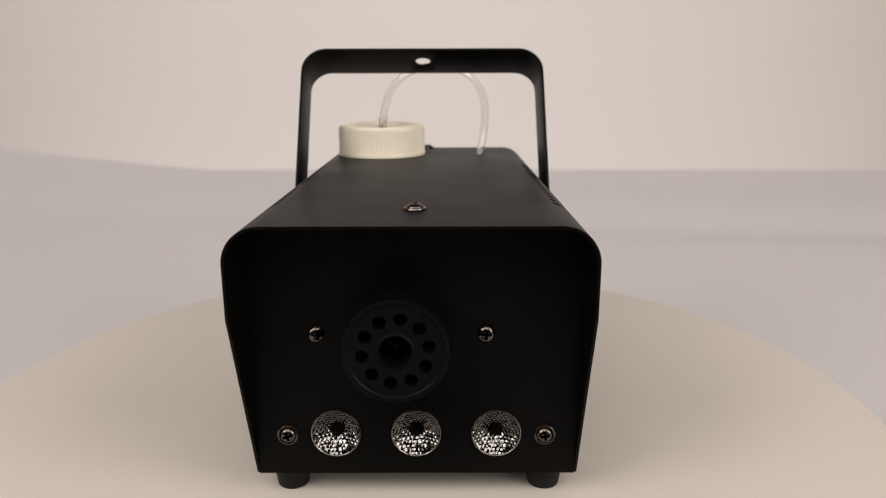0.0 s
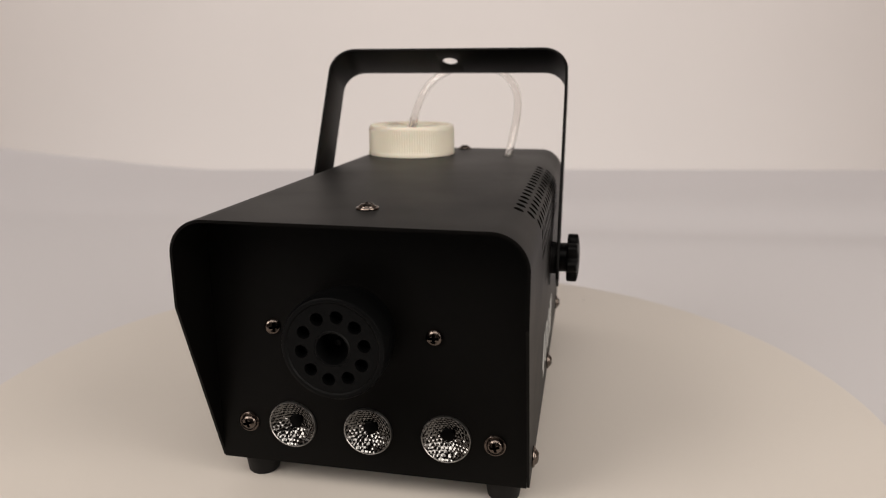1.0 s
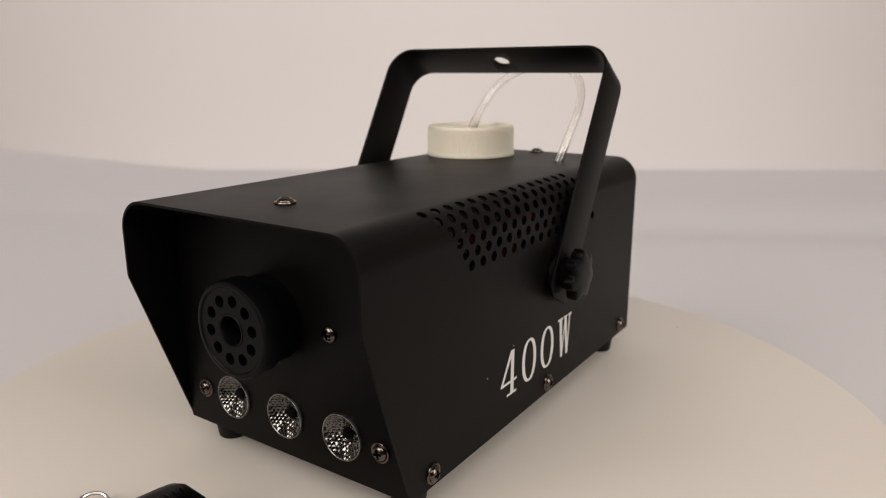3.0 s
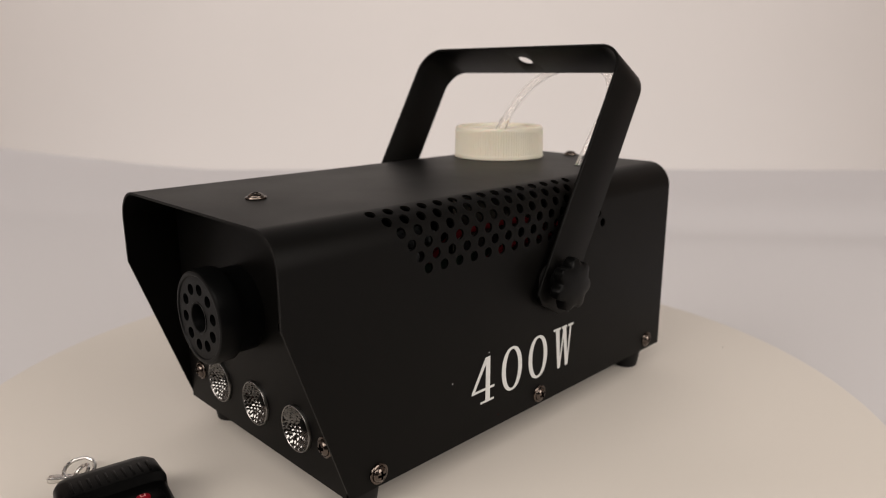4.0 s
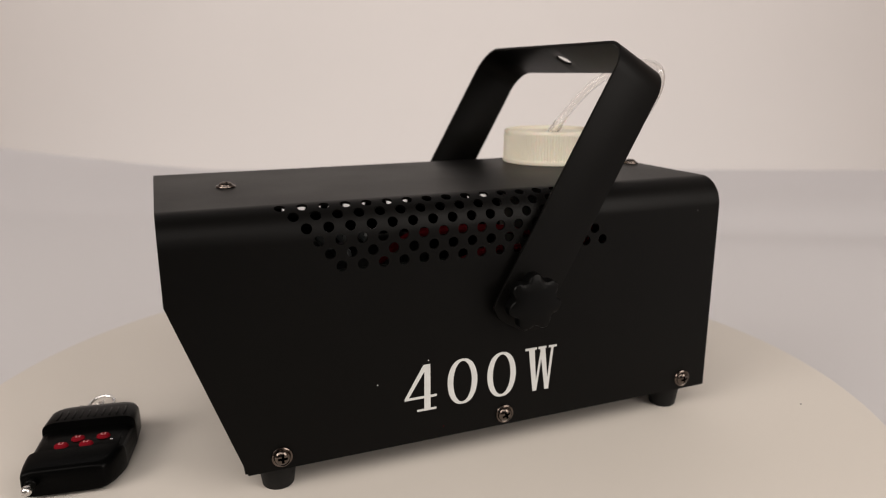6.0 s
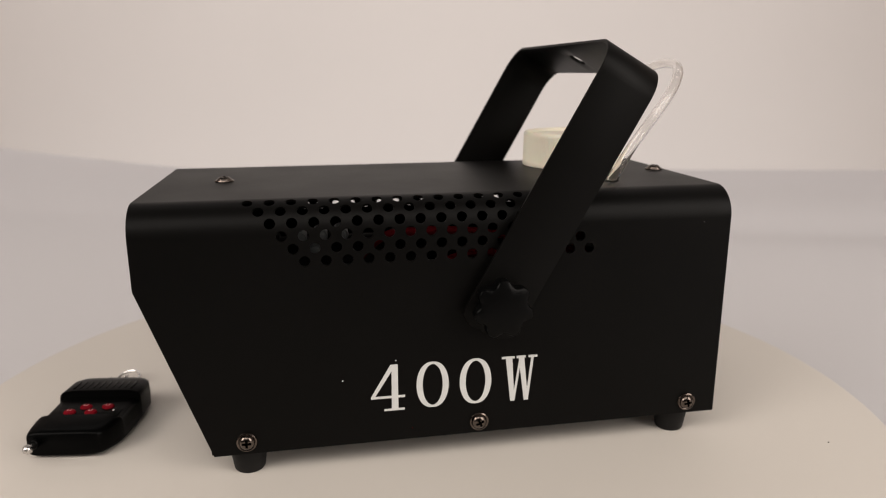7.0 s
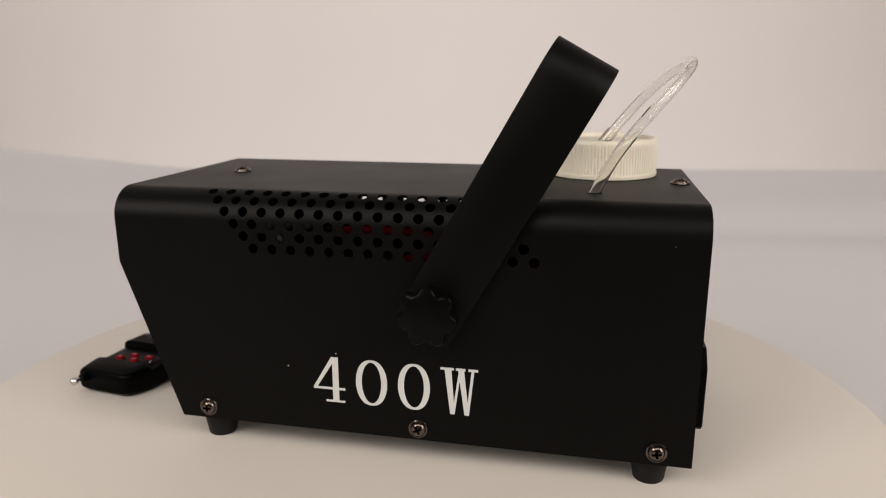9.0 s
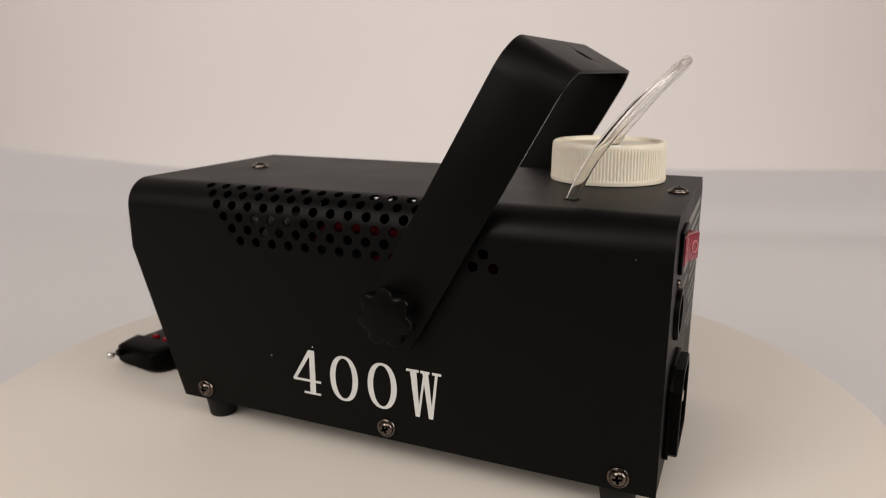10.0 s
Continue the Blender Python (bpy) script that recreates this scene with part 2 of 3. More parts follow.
FRONT_TOP, FRONT_LOW, REAR = -128.8, -105.6, 106.0
VISOR = 81.6
PITCH, ROW, HOLE = 8.0, 4.93, 2.05


def front_edge(z):
    return FRONT_TOP if z >= VISOR else FRONT_LOW + (FRONT_TOP - FRONT_LOW) * (z - BOTTOM) / (VISOR - BOTTOM)


STRAIGHT = ROOF - BEND - BOTTOM
ARC = math.pi / 2 * BEND
FLAT = 2 * (HALF - BEND)
TOTAL = 2 * STRAIGHT + 2 * ARC + FLAT


def shell_point(s):
    """The outline of the bent cover (x, z) at the length s from the lower edge of the one side."""
    if s > TOTAL / 2:
        x, z = shell_point(TOTAL - s)
        return -x, z
    if s <= STRAIGHT:
        return HALF, BOTTOM + s
    if s <= STRAIGHT + ARC:
        a = (s - STRAIGHT) / BEND
        return HALF - BEND + BEND * math.cos(a), ROOF - BEND + BEND * math.sin(a)
    return HALF - BEND - (s - STRAIGHT - ARC), ROOF


def shell_point_in(s, depth):
    """The same point, moved inwards by the sheet's thickness."""
    x, z = shell_point(s)
    q = min(s, TOTAL - s)
    a = 0.0 if q <= STRAIGHT else min(math.pi / 2, (q - STRAIGHT) / BEND)
    side = 1 if s <= TOTAL / 2 else -1
    return x - side * depth * math.cos(a), z - depth * math.sin(a)


def round_bends(ob):
    """Gives the cover the true normals of its flats and bends, so that the vent holes leave no dents in the gloss."""
    me = ob.data
    loops = []
    for poly in me.polygons:
        flat = poly.normal.copy()
        for k in poly.vertices:
            co = me.vertices[k].co * 1000
            dx, dz = max(0.0, abs(co.x) - (HALF - BEND)), max(0.0, co.z - (ROOF - BEND))
            if co.z <= ROOF - BEND:
                dx, dz = 1.0, 0.0
            true = Vector((math.copysign(dx, co.x), 0, dz)).normalized()
            side = flat.dot(true)
            loops.append(true if side > 0.8 else -true if side < -0.8 else flat)
    me.normals_split_custom_set(loops)


def cover_mesh(thick=1.0):
    bm = bmesh.new()
    known = {}

    def vert(s, y, d):
        key = (round(s, 3), round(y, 3), d)
        if key not in known:
            x, z = shell_point_in(s, d)
            known[key] = bm.verts.new((x, y, z))
        return known[key]

    def face(loop, rims=()):
        """One piece of the sheet from (s, y) corners, both skins, with walls along the edges in rims."""
        outer = [vert(s, y, 0.0) for s, y in loop]
        inner = [vert(s, y, thick) for s, y in loop]
        bm.faces.new(outer)
        bm.faces.new(inner[::-1])
        for i in rims:
            j = (i + 1) % len(loop)
            bm.faces.new((outer[j], outer[i], inner[i], inner[j]))

    def nose(s):
        return front_edge(shell_point(s)[1])

    def plain(s0, s1, y0=None, y1=None, n=1, low=False):
        for k in range(n):
            a, b = s0 + (s1 - s0) * k / n, s0 + (s1 - s0) * (k + 1) / n
            loop = [(a, nose(a) if y0 is None else y0), (a, REAR if y1 is None else y1), (b, REAR if y1 is None else y1), (b, nose(b) if y0 is None else y0)]
            face(loop, ([3] if y0 is None else []) + ([1] if y1 is None else []) + ([0] if low else []))

    def cell(s0, s1, y0, y1):
        cs, cy, n = (s0 + s1) / 2, (y0 + y1) / 2, 16
        w, h = (y1 - y0) / 2, (s1 - s0) / 2
        angles = [2 * math.pi * (k + 0.5) / n for k in range(n)]
        ring = [(cs + HOLE * math.sin(a), cy + HOLE * math.cos(a)) for a in angles]
        rim = []
        for a in angles:
            f = 1 / max(abs(math.cos(a)) / w, abs(math.sin(a)) / abs(h))
            rim.append((cs + f * math.sin(a), cy + f * math.cos(a)))
        for k in range(n):
            j = (k + 1) % n
            face([ring[k], ring[j], rim[j], rim[k]], [0])
            a, b = angles[k], angles[k] + 2 * math.pi / n
            for sy, ss in ((1, 1), (-1, 1), (-1, -1), (1, -1)):
                if a < math.atan2(ss * abs(h), sy * w) % (2 * math.pi) < b:
                    face([rim[k], rim[j], (cs + ss * abs(h), cy + sy * w)])

    low = 90.0 - BOTTOM - ROW / 2
    rows = 6
    for mirror in (False, True):
        def S(s):
            return TOTAL - s if mirror else s
        plain(S(0), S(VISOR - BOTTOM), low=True)
        plain(S(VISOR - BOTTOM), S(low))
        for k in range(rows):
            s0, s1 = low + k * ROW, low + (k + 1) * ROW
            y0 = -67.3 - 4.0 * k - PITCH / 2
            y1 = y0 + 15 * PITCH
            plain(S(s0), S(s1), None, y0, 4)
            plain(S(s0), S(s1), y1, None, 4)
            for i in range(15):
                cell(S(s0), S(s1), y0 + i * PITCH, y0 + (i + 1) * PITCH)
        plain(S(low + rows * ROW), S(STRAIGHT + ARC), None, None, 3)
    plain(STRAIGHT + ARC, STRAIGHT + ARC + FLAT, None, None, 6)
    bmesh.ops.remove_doubles(bm, verts=bm.verts, dist=0.005)
    return bm


def glyph(bm, shapes, y0, z0):
    for k, s in enumerate(shapes):
        prism(bm, [(y0 + a, z0 + b) for a, b in s], 0.0, 0.10 + 0.015 * k, lambda a, b, h: Vector((HALF + 0.02 + h, a, b)))
    return bm


def lettering(machine):
    base, high = 26.4, 19.8
    four = [[(8.2, 0.6), (10.9, 0.6), (10.9, high), (8.4, high)], [(5.2, 0), (13.4, 0), (13.4, 0.9), (5.2, 0.9)],
            [(0, 5.5), (13.6, 5.5), (13.6, 6.5), (0, 6.5)], [(0, 6.4), (1.6, 6.4), (9.2, high - 1.5), (9.2, high), (8.0, high)]]
    w = [[(1.6, high - 0.3), (4.4, high - 0.3), (5.7, 0), (3.9, 0)], [(4.7, 0), (5.7, 0), (8.1, high - 2.5), (7.2, high - 2.5)],
         [(7.0, high - 0.3), (9.4, high - 0.3), (11.5, 0), (9.7, 0)], [(10.4, 0), (11.5, 0), (13.6, high - 0.3), (12.5, high - 0.3)],
         [(0, high - 1.0), (5.4, high - 1.0), (5.4, high), (0, high)], [(6.2, high - 1.0), (10.0, high - 1.0), (10.0, high), (6.2, high)],
         [(11.2, high - 1.0), (15.0, high - 1.0), (15.0, high), (11.2, high)]]
    part("digit", glyph(bmesh.new(), four, -44.2, base), WHITE_PAINT, machine, "white printed digit 4")
    for y in (-26.0, -8.3):
        bm = bmesh.new()
        n = 40
        ring = []
        for k in range(n):
            a = 2 * math.pi * k / n
            for f in (0, 1):
                oy, oz = math.copysign(abs(math.cos(a)) ** 0.85, math.cos(a)) * 6.6, math.sin(a) * high / 2
                iy, iz = math.cos(a) * 4.1, math.sin(a) * (high / 2 - 1.0)
                for yy, zz in ((oy, oz), (iy, iz)):
                    ring.append(bm.verts.new((HALF + 0.02 + 0.10 * f, y + 6.7 + yy, base + high / 2 + zz)))
        for k in range(n):
            a, b = ring[4 * k:4 * k + 4], ring[4 * ((k + 1) % n):4 * ((k + 1) % n) + 4]
            bm.faces.new((a[2], b[2], b[3], a[3]))
            bm.faces.new((a[0], b[0], b[2], a[2]))
            bm.faces.new((a[1], a[3], b[3], b[1]))
        bmesh.ops.recalc_face_normals(bm, faces=bm.faces)
        part("digit", bm, WHITE_PAINT, machine, "white printed digit 0")
    part("letter", glyph(bmesh.new(), w, 9.3, base - 0.3), WHITE_PAINT, machine, "white printed capital letter W")
    # stray flecks of paint
    part("paint_fleck", lathe(bmesh.new(), [(0, 0), (0.25, 0), (0.2, 0.08), (0, 0.1)], 8, pose(HALF + 0.02, 94.0, 98.6, 0, 90, 0)), CHIP, machine)
    part("paint_fleck", lathe(bmesh.new(), [(0, 0), (0.3, 0), (0.25, 0.08), (0, 0.1)], 8, pose(HALF + 0.02, -55.1, 40.8, 0, 90, 0)), WHITE_PAINT, machine)
    part("paint_fleck", lathe(bmesh.new(), [(0, 0), (0.28, 0), (0.2, 0.08), (0, 0.1)], 8, pose(HALF + 0.02, -34.0, 47.8, 0, 90, 0)), WHITE_PAINT, machine)
    part("paint_fleck", lathe(bmesh.new(), [(0, 0), (0.3, 0), (0.2, 0.08), (0, 0.1)], 8, pose(HALF + 0.02, -27.7, 17.9, 0, 90, 0)), RED_WIRE, machine)


def handle_mesh():
    """A flat strip bent to a U with rounded lower ends, in its own plane: x across, z along the legs from the pivot, y the strip's width."""
    bm = bmesh.new()
    outer, thick, width, top, tail, bend = 64.1, 1.4, 24.3, 108.5, -13.5, 13.0
    line = [(outer, tail + 3 * k) for k in range(5)] + [(outer, -1.0), (outer, 30), (outer, 60), (outer, top - bend)]
    line += [(outer - bend + bend * math.cos(a), top - bend + bend * math.sin(a)) for a in [math.pi / 2 * k / 10 for k in range(1, 11)]]
    line += [(30, top), (6.5, top)]
    full = line + [(-x, z) for x, z in line[::-1]]
    n = len(full)
    rows = []
    for i, (x, z) in enumerate(full):
        a, b = full[max(0, i - 1)], full[min(n - 1, i + 1)]
        d = Vector((b[0] - a[0], b[1] - a[1])).normalized()
        nx, nz = -d.y, d.x
        half = width / 2
        away = z - tail
        if away < 5.0:
            half -= 5.0 - math.sqrt(max(0.0, 25 - (5 - away) ** 2)) if away < 5 else 0
        half = max(half, 5.0)
        rows.append([bm.verts.new((x + nx * o, y, z + nz * o)) for o, y in ((0, -half), (0, half), (thick, half), (thick, -half))])
    gap = n // 2 - 1
    for i in range(n - 1):
        a, b = rows[i], rows[i + 1]
        if i == gap:
            continue
        for k in range(4):
            j = (k + 1) % 4
            bm.faces.new((a[k], a[j], b[j], b[k]))
    bm.faces.new(rows[0])
    bm.faces.new(rows[-1][::-1])
    # the middle of the top bar, with a round hole through it
    seg, r = 32, 4.1
    sides, edges_at = {}, {}
    for level, z in ((0, top), (1, top - thick)):
        rim, ring = [], []
        for k in range(seg):
            ang = 2 * math.pi * (k + 0.5) / seg
            c, s = math.cos(ang), math.sin(ang)
            f = 1 / max(abs(c) / 6.5, abs(s) / (width / 2))
            rim.append(bm.verts.new((f * c, f * s, z)))
            ring.append(bm.verts.new((r * c, r * s, z)))
        for k in range(seg):
            j = (k + 1) % seg
            bm.faces.new((ring[k], ring[j], rim[j], rim[k]))
            a, b = 2 * math.pi * (k + 0.5) / seg, 2 * math.pi * (k + 1.5) / seg
            for sx, sy in ((1, 1), (-1, 1), (-1, -1), (1, -1)):
                if a < math.atan2(sy * width / 2, sx * 6.5) % (2 * math.pi) < b:
                    edges_at[(level, k)] = bm.verts.new((sx * 6.5, sy * width / 2, z))
                    bm.faces.new((rim[k], rim[j], edges_at[(level, k)]))
        rim_all = []
        for k in range(seg):
            rim_all.append(rim[k])
            if (level, k) in edges_at:
                rim_all.append(edges_at[(level, k)])
        sides[level] = (ring, rim_all)
    for k in range(seg):
        j = (k + 1) % seg
        bm.faces.new((sides[0][0][k], sides[0][0][j], sides[1][0][j], sides[1][0][k]))
    upper, lower = sides[0][1], sides[1][1]
    for k in range(len(upper)):
        j = (k + 1) % len(upper)
        if abs(upper[k].co.y) > width / 2 - 0.01 and abs(upper[j].co.y) > width / 2 - 0.01:
            bm.faces.new((upper[k], upper[j], lower[j], lower[k]))
    bmesh.ops.remove_doubles(bm, verts=bm.verts, dist=0.01)
    bmesh.ops.recalc_face_normals(bm, faces=bm.faces)
    sharp = [e for e in bm.edges if len(e.link_faces) == 2 and e.calc_face_angle(0) > radians(60)]
    bmesh.ops.bevel(bm, geom=sharp, offset=0.3, segments=2, affect="EDGES", profile=0.5)
    return bm


def knob_mesh():
    """A star grip, its axis along z, its back at z = 0."""
    bm = bmesh.new()
    seg = 84
    rings = []
    for scale_r, lobe, z in ((0.60, 0, 0), (0.60, 0, 3.3), (0.95, 0.9, 3.5), (1.0, 1, 4.0), (1.0, 1, 7.9), (0.97, 1, 8.4), (0.88, 0.6, 8.7), (0.7, 0, 9.1), (0.4, 0, 9.5), (0.15, 0, 9.6)):
        ring = []
        for i in range(seg):
            a = 2 * math.pi * i / seg
            r = 11.8 * scale_r * (1 - lobe * 0.20 * (0.5 + 0.5 * math.cos(7 * a)) ** 1.4)
            ring.append(bm.verts.new((r * math.cos(a), r * math.sin(a), z)))
        rings.append(ring)
    for a, b in zip(rings, rings[1:]):
        for i in range(seg):
            bm.faces.new((a[i], a[(i + 1) % seg], b[(i + 1) % seg], b[i]))
    bm.faces.new(rings[0][::-1])
    bm.faces.new(rings[-1])
    return bm


def cap_mesh():
    """A bottle cap with fine grip ribs and a raised rim."""
    bm = bmesh.new()
    ribs = 110
    seg = ribs * 4
    prof = [(24.4, 0.0, 0), (24.6, 1.2, 0), (24.4, 1.9, 0.3), (24.35, 2.4, 1), (24.2, 13.6, 1), (24.1, 14.5, 0.3), (23.9, 15.6, 0), (23.5, 16.3, 0), (22.9, 16.6, 0), (22.3, 16.4, 0), (21.9, 15.6, 0), (21.5, 14.9, 0), (3.2, 14.8, 0), (3.0, 13.4, 0)]
    rings = []
    for r, h, rib in prof:
        ring = []
        for i in range(seg):
            a = 2 * math.pi * i / seg
            rr = r - 0.33 * rib * (1 if i % 4 in (2, 3) else 0)
            ring.append(bm.verts.new((rr * math.cos(a), rr * math.sin(a), h)))
        rings.append(ring)
    for a, b in zip(rings, rings[1:]):
        for i in range(seg):
            bm.faces.new((a[i], a[(i + 1) % seg], b[(i + 1) % seg], b[i]))
    return bm


HOSE = [(-25.2, 64.8, 122.0), (-24.9, 71.0, 130.5), (-24.0, 78.5, 140.0), (-18.9, 89.0, 152.6), (-7.7, 97.4, 160.0), (6.8, 100.6, 162.4), (20.6, 98.6, 159.8), (30.4, 91.8, 151.8),
        (34.6, 81.8, 140.3), (33.4, 71.4, 125.6), (30.8, 64.6, 110.5), (29.3, 60.8, 102.0)]


def build_machine():
    mach = thing("fog_machine", "black metal fog machine with tilted handle, standing on the turntable", "fog machine")
    round_bends(part("cover", cover_mesh(), POWDER, mach, "black powder-coated bent sheet cover with round vent holes", sharp=40))
    inner = HALF - 1.3
    # front panel with its nozzle opening, floor plate, rear panel
    def end_panel(y0, y1, openings=()):
        steps = [0.0, STRAIGHT] + [STRAIGHT + ARC * k / 8 for k in range(1, 9)]
        half = [shell_point_in(q, 1.05) for q in steps]
        outline = half + [(-x, z) for x, z in half[::-1]]
        loops = [[(a, b + 0.2) for a, b in outline]]
        loops += [[(x + r * math.cos(math.pi * k / 20), z + r * math.sin(math.pi * k / 20)) for k in range(40)] for x, z, r in openings]
        bm = bmesh.new()
        skins = []
        for y in (y0, y1):
            rings = [[bm.verts.new((a, y, b)) for a, b in loop] for loop in loops]
            edges = [bm.edges.new((ring[k], ring[(k + 1) % len(ring)])) for ring in rings for k in range(len(ring))]
            bmesh.ops.triangle_fill(bm, edges=edges, use_beauty=True)
            skins.append(rings)
        for front, back in zip(*skins):
            for k in range(len(front)):
                j = (k + 1) % len(front)
                bm.faces.new((front[k], front[j], back[j], back[k]))
        bmesh.ops.recalc_face_normals(bm, faces=bm.faces)
        return bm
    part("front_panel", end_panel(-106.6, -105.4, [(x, 30.0, 8.9) for x in (-29.4, 0.0, 29.3)]), POWDER, mach)
    part("base_plate", box(bmesh.new(), (-inner, -105.2, BOTTOM + 0.2), (inner, 104.2, BOTTOM + 1.6), 0.2), POWDER, mach)
    part("rear_panel", end_panel(104.4, 105.9), POWDER, mach)
    # feet
    foot = part("rubber_foot", lathe(bmesh.new(), [(0, TABLE), (5.6, TABLE), (6.1, TABLE + 0.6), (7.6, 12.2), (7.6, 13.1), (0, 13.1)], 32), RUBBER, mach, at=mm(49.0, -93.5, 0))
    for x, y in ((-49.0, -93.5), (49.0, 91.4), (-49.0, 91.4)):
        again(foot, mach, mm(x, y, 0))
    # washered screws
    screw = part("screw", screw_mesh(3.0, 2.3, 0.5), CHROME, mach, "dark nickel cross-head screw", sharp=35, at=mm(HALF, -93.0, 18.5, 0, 90, 0))
    part("washer", lathe(bmesh.new(), [(2.6, 0.0), (3.95, 0.0), (4.1, 0.35), (3.9, 0.75), (3.5, 0.95), (2.8, 0.7)], 32), CHROME, screw)
    for x, y, z, ry, spin in ((HALF, 0.0, 18.3, 90, 25), (HALF, 92.8, 18.6, 90, 10), (-HALF, -93.2, 19, -90, 0), (-HALF, 0, 18.3, -90, 40), (-HALF, 92.8, 18.6, -90, 5)):
        again(screw, mach, mm(x, y, z, 0, ry, 0) @ pose(0, 0, 0, 0, 0, spin))
    for y, spin in ((-100.8, 8), (100.4, 30)):
        again(screw, mach, mm(0.3, y, ROOF, 0, 0, spin))
    for x, spin in ((-47.1, 20), (47.1, 12)):
        again(screw, mach, mm(x, -106.6, 29.4, 90, 0, 0) @ pose(0, 0, 0, 0, 0, spin))
    small = part("panel_screw", screw_mesh(3.1, 2.1, 0.5), CHROME, mach, "dark nickel cross-head screw", sharp=50, at=mm(25.2, -106.6, 68.7, 90, 0, 0))
    again(small, mach, mm(-35.0, -106.6, 68.7, 90, 0, 30))
    # nozzle: a ribbed black barrel with ten round openings about its centre
    build_nozzle(mach)
    # three lens lamps
    for i, x in enumerate((-29.4, 0.0, 29.3)):
        if i == 0:
            lamp = part("led_lens", reflector_mesh(), REFLECTOR, mach, "clear honeycomb lamp lens over a dark chip", sharp=3, at=mm(x, -107.3, 30.0, 90, 0, 0))
            part("led_chip", lathe(bmesh.new(), [(0, -2.8), (1.8, -2.9), (2.4, -3.2), (2.5, -5.2)], 24), PLASTIC, lamp, "dark lamp chip")
            part("lamp_rim", lathe(bmesh.new(), [(9.2, -0.68), (9.2, 0.2), (9.05, 0.45), (8.85, 0.5), (8.68, 0.3), (8.65, -0.68)], 40), RIM, lamp, "thin bright rim round the lens")
        else:
            again(lamp, mach, mm(x, -107.3, 30.0, 90, 0, 0))
    # handle on two star knobs
    tilt = mm(-0.5, 6.8, 70.3, -29.5, 0, 0.8)
    part("handle", handle_mesh(), POWDER, mach, "black flat-bar carrying handle tilted backwards", at=tilt, sharp=30)
    knob = part("knob", knob_mesh(), KNOB, mach, "black star-shaped plastic clamping knob", at=mm(63.7, 6.6, 70.3, 0, 90, 0))
    again(knob, mach, mm(-64.6, 5.9, 70.3, 0, -90, 0))
    spacer = part("spacer", lathe(bmesh.new(), [(3, 0), (7.8, 0), (7.8, 3.1), (3, 3.1)], 28), RUBBER, mach, at=mm(HALF, 5.0, 70.3, 0, 90, 0))
    again(spacer, mach, mm(-HALF, 5.0, 70.3, 0, -90, 0))
    # tank, its cap and the clear hose
    part("cap", cap_mesh(), CREAM, mach, "cream ribbed plastic tank cap", at=mm(-25.4, 67.7, ROOF + 0.3) @ Matrix.Scale(1.012, 4), sharp=30)
    part("tank", lathe(bmesh.new(), [(0, 16), (24, 16), (26, 20), (26, 92), (20, 104), (18, 111.2), (0, 111.2)], 40, pose(-25.1, 67.7, 0)), TANK, mach, "milky liquid tank inside the cover")
    part("hose", tube(bmesh.new(), smoothed(spline(HOSE, 12)), 2.2, 24, 1.8), TUBE_CLEAR, mach, "clear bent plastic hose")
    part("hose_sleeve", tube(bmesh.new(), smoothed(spline(HOSE, 12))[:15], 2.7, 24, 2.3), TUBE_CLEAR, mach, "short clear sleeve on the hose")
    # flat black disc on the roof, painted darkness of the hole the hose enters
    part("grommet", lathe(bmesh.new(), [(0, 0.1), (3.2, 0.1), (3.1, 0.3), (0, 0.25)], 24, pose(30.9, 65.2, ROOF)), PLASTIC, mach)
    lettering(mach)
    build_rear(mach)
    build_inside(mach)
    return mach


def reflector_mesh():
    """A bright bowl pressed into a honeycomb of small raised cells."""
    bm = bmesh.new()
    rng = random.Random(5)
    pitch, edge = 1.35, 8.75

    def put(x, y, lift):
        r = math.hypot(x, y)
        if r > edge:
            x, y, r, lift = x * edge / r, y * edge / r, edge, 0.0
        return bm.verts.new((x, y, -5.0 + 5.2 * (r / edge) ** 1.2 + lift))
    for row in range(-9, 10):
        for col in range(-9, 10):
            cx, cy = pitch * (col + 0.5 * (row % 2)), pitch * 0.866 * row
            if math.hypot(cx, cy) > edge - 0.1:
                continue
            corners = [put(cx + pitch / 1.732 * math.cos(radians(60 * k + 30)), cy + pitch / 1.732 * math.sin(radians(60 * k + 30)), 0.0) for k in range(6)]
            tip_x, tip_y, tilt = rng.uniform(-0.10, 0.10), rng.uniform(-0.10, 0.10), rng.uniform(0, 6.28)
            crown = [put(cx + tip_x + pitch * 0.25 * math.cos(radians(60 * k + 30)), cy + tip_y + pitch * 0.25 * math.sin(radians(60 * k + 30)), 0.16 + 0.05 * math.cos(radians(60 * k) - tilt)) for k in range(6)]
            bm.faces.new(crown)
            for k in range(6):
                j = (k + 1) % 6
                if (corners[k].co - corners[j].co).length > 0.01:
                    bm.faces.new((corners[k], corners[j], crown[j], crown[k]))
    bmesh.ops.remove_doubles(bm, verts=bm.verts, dist=0.01)
    return bm


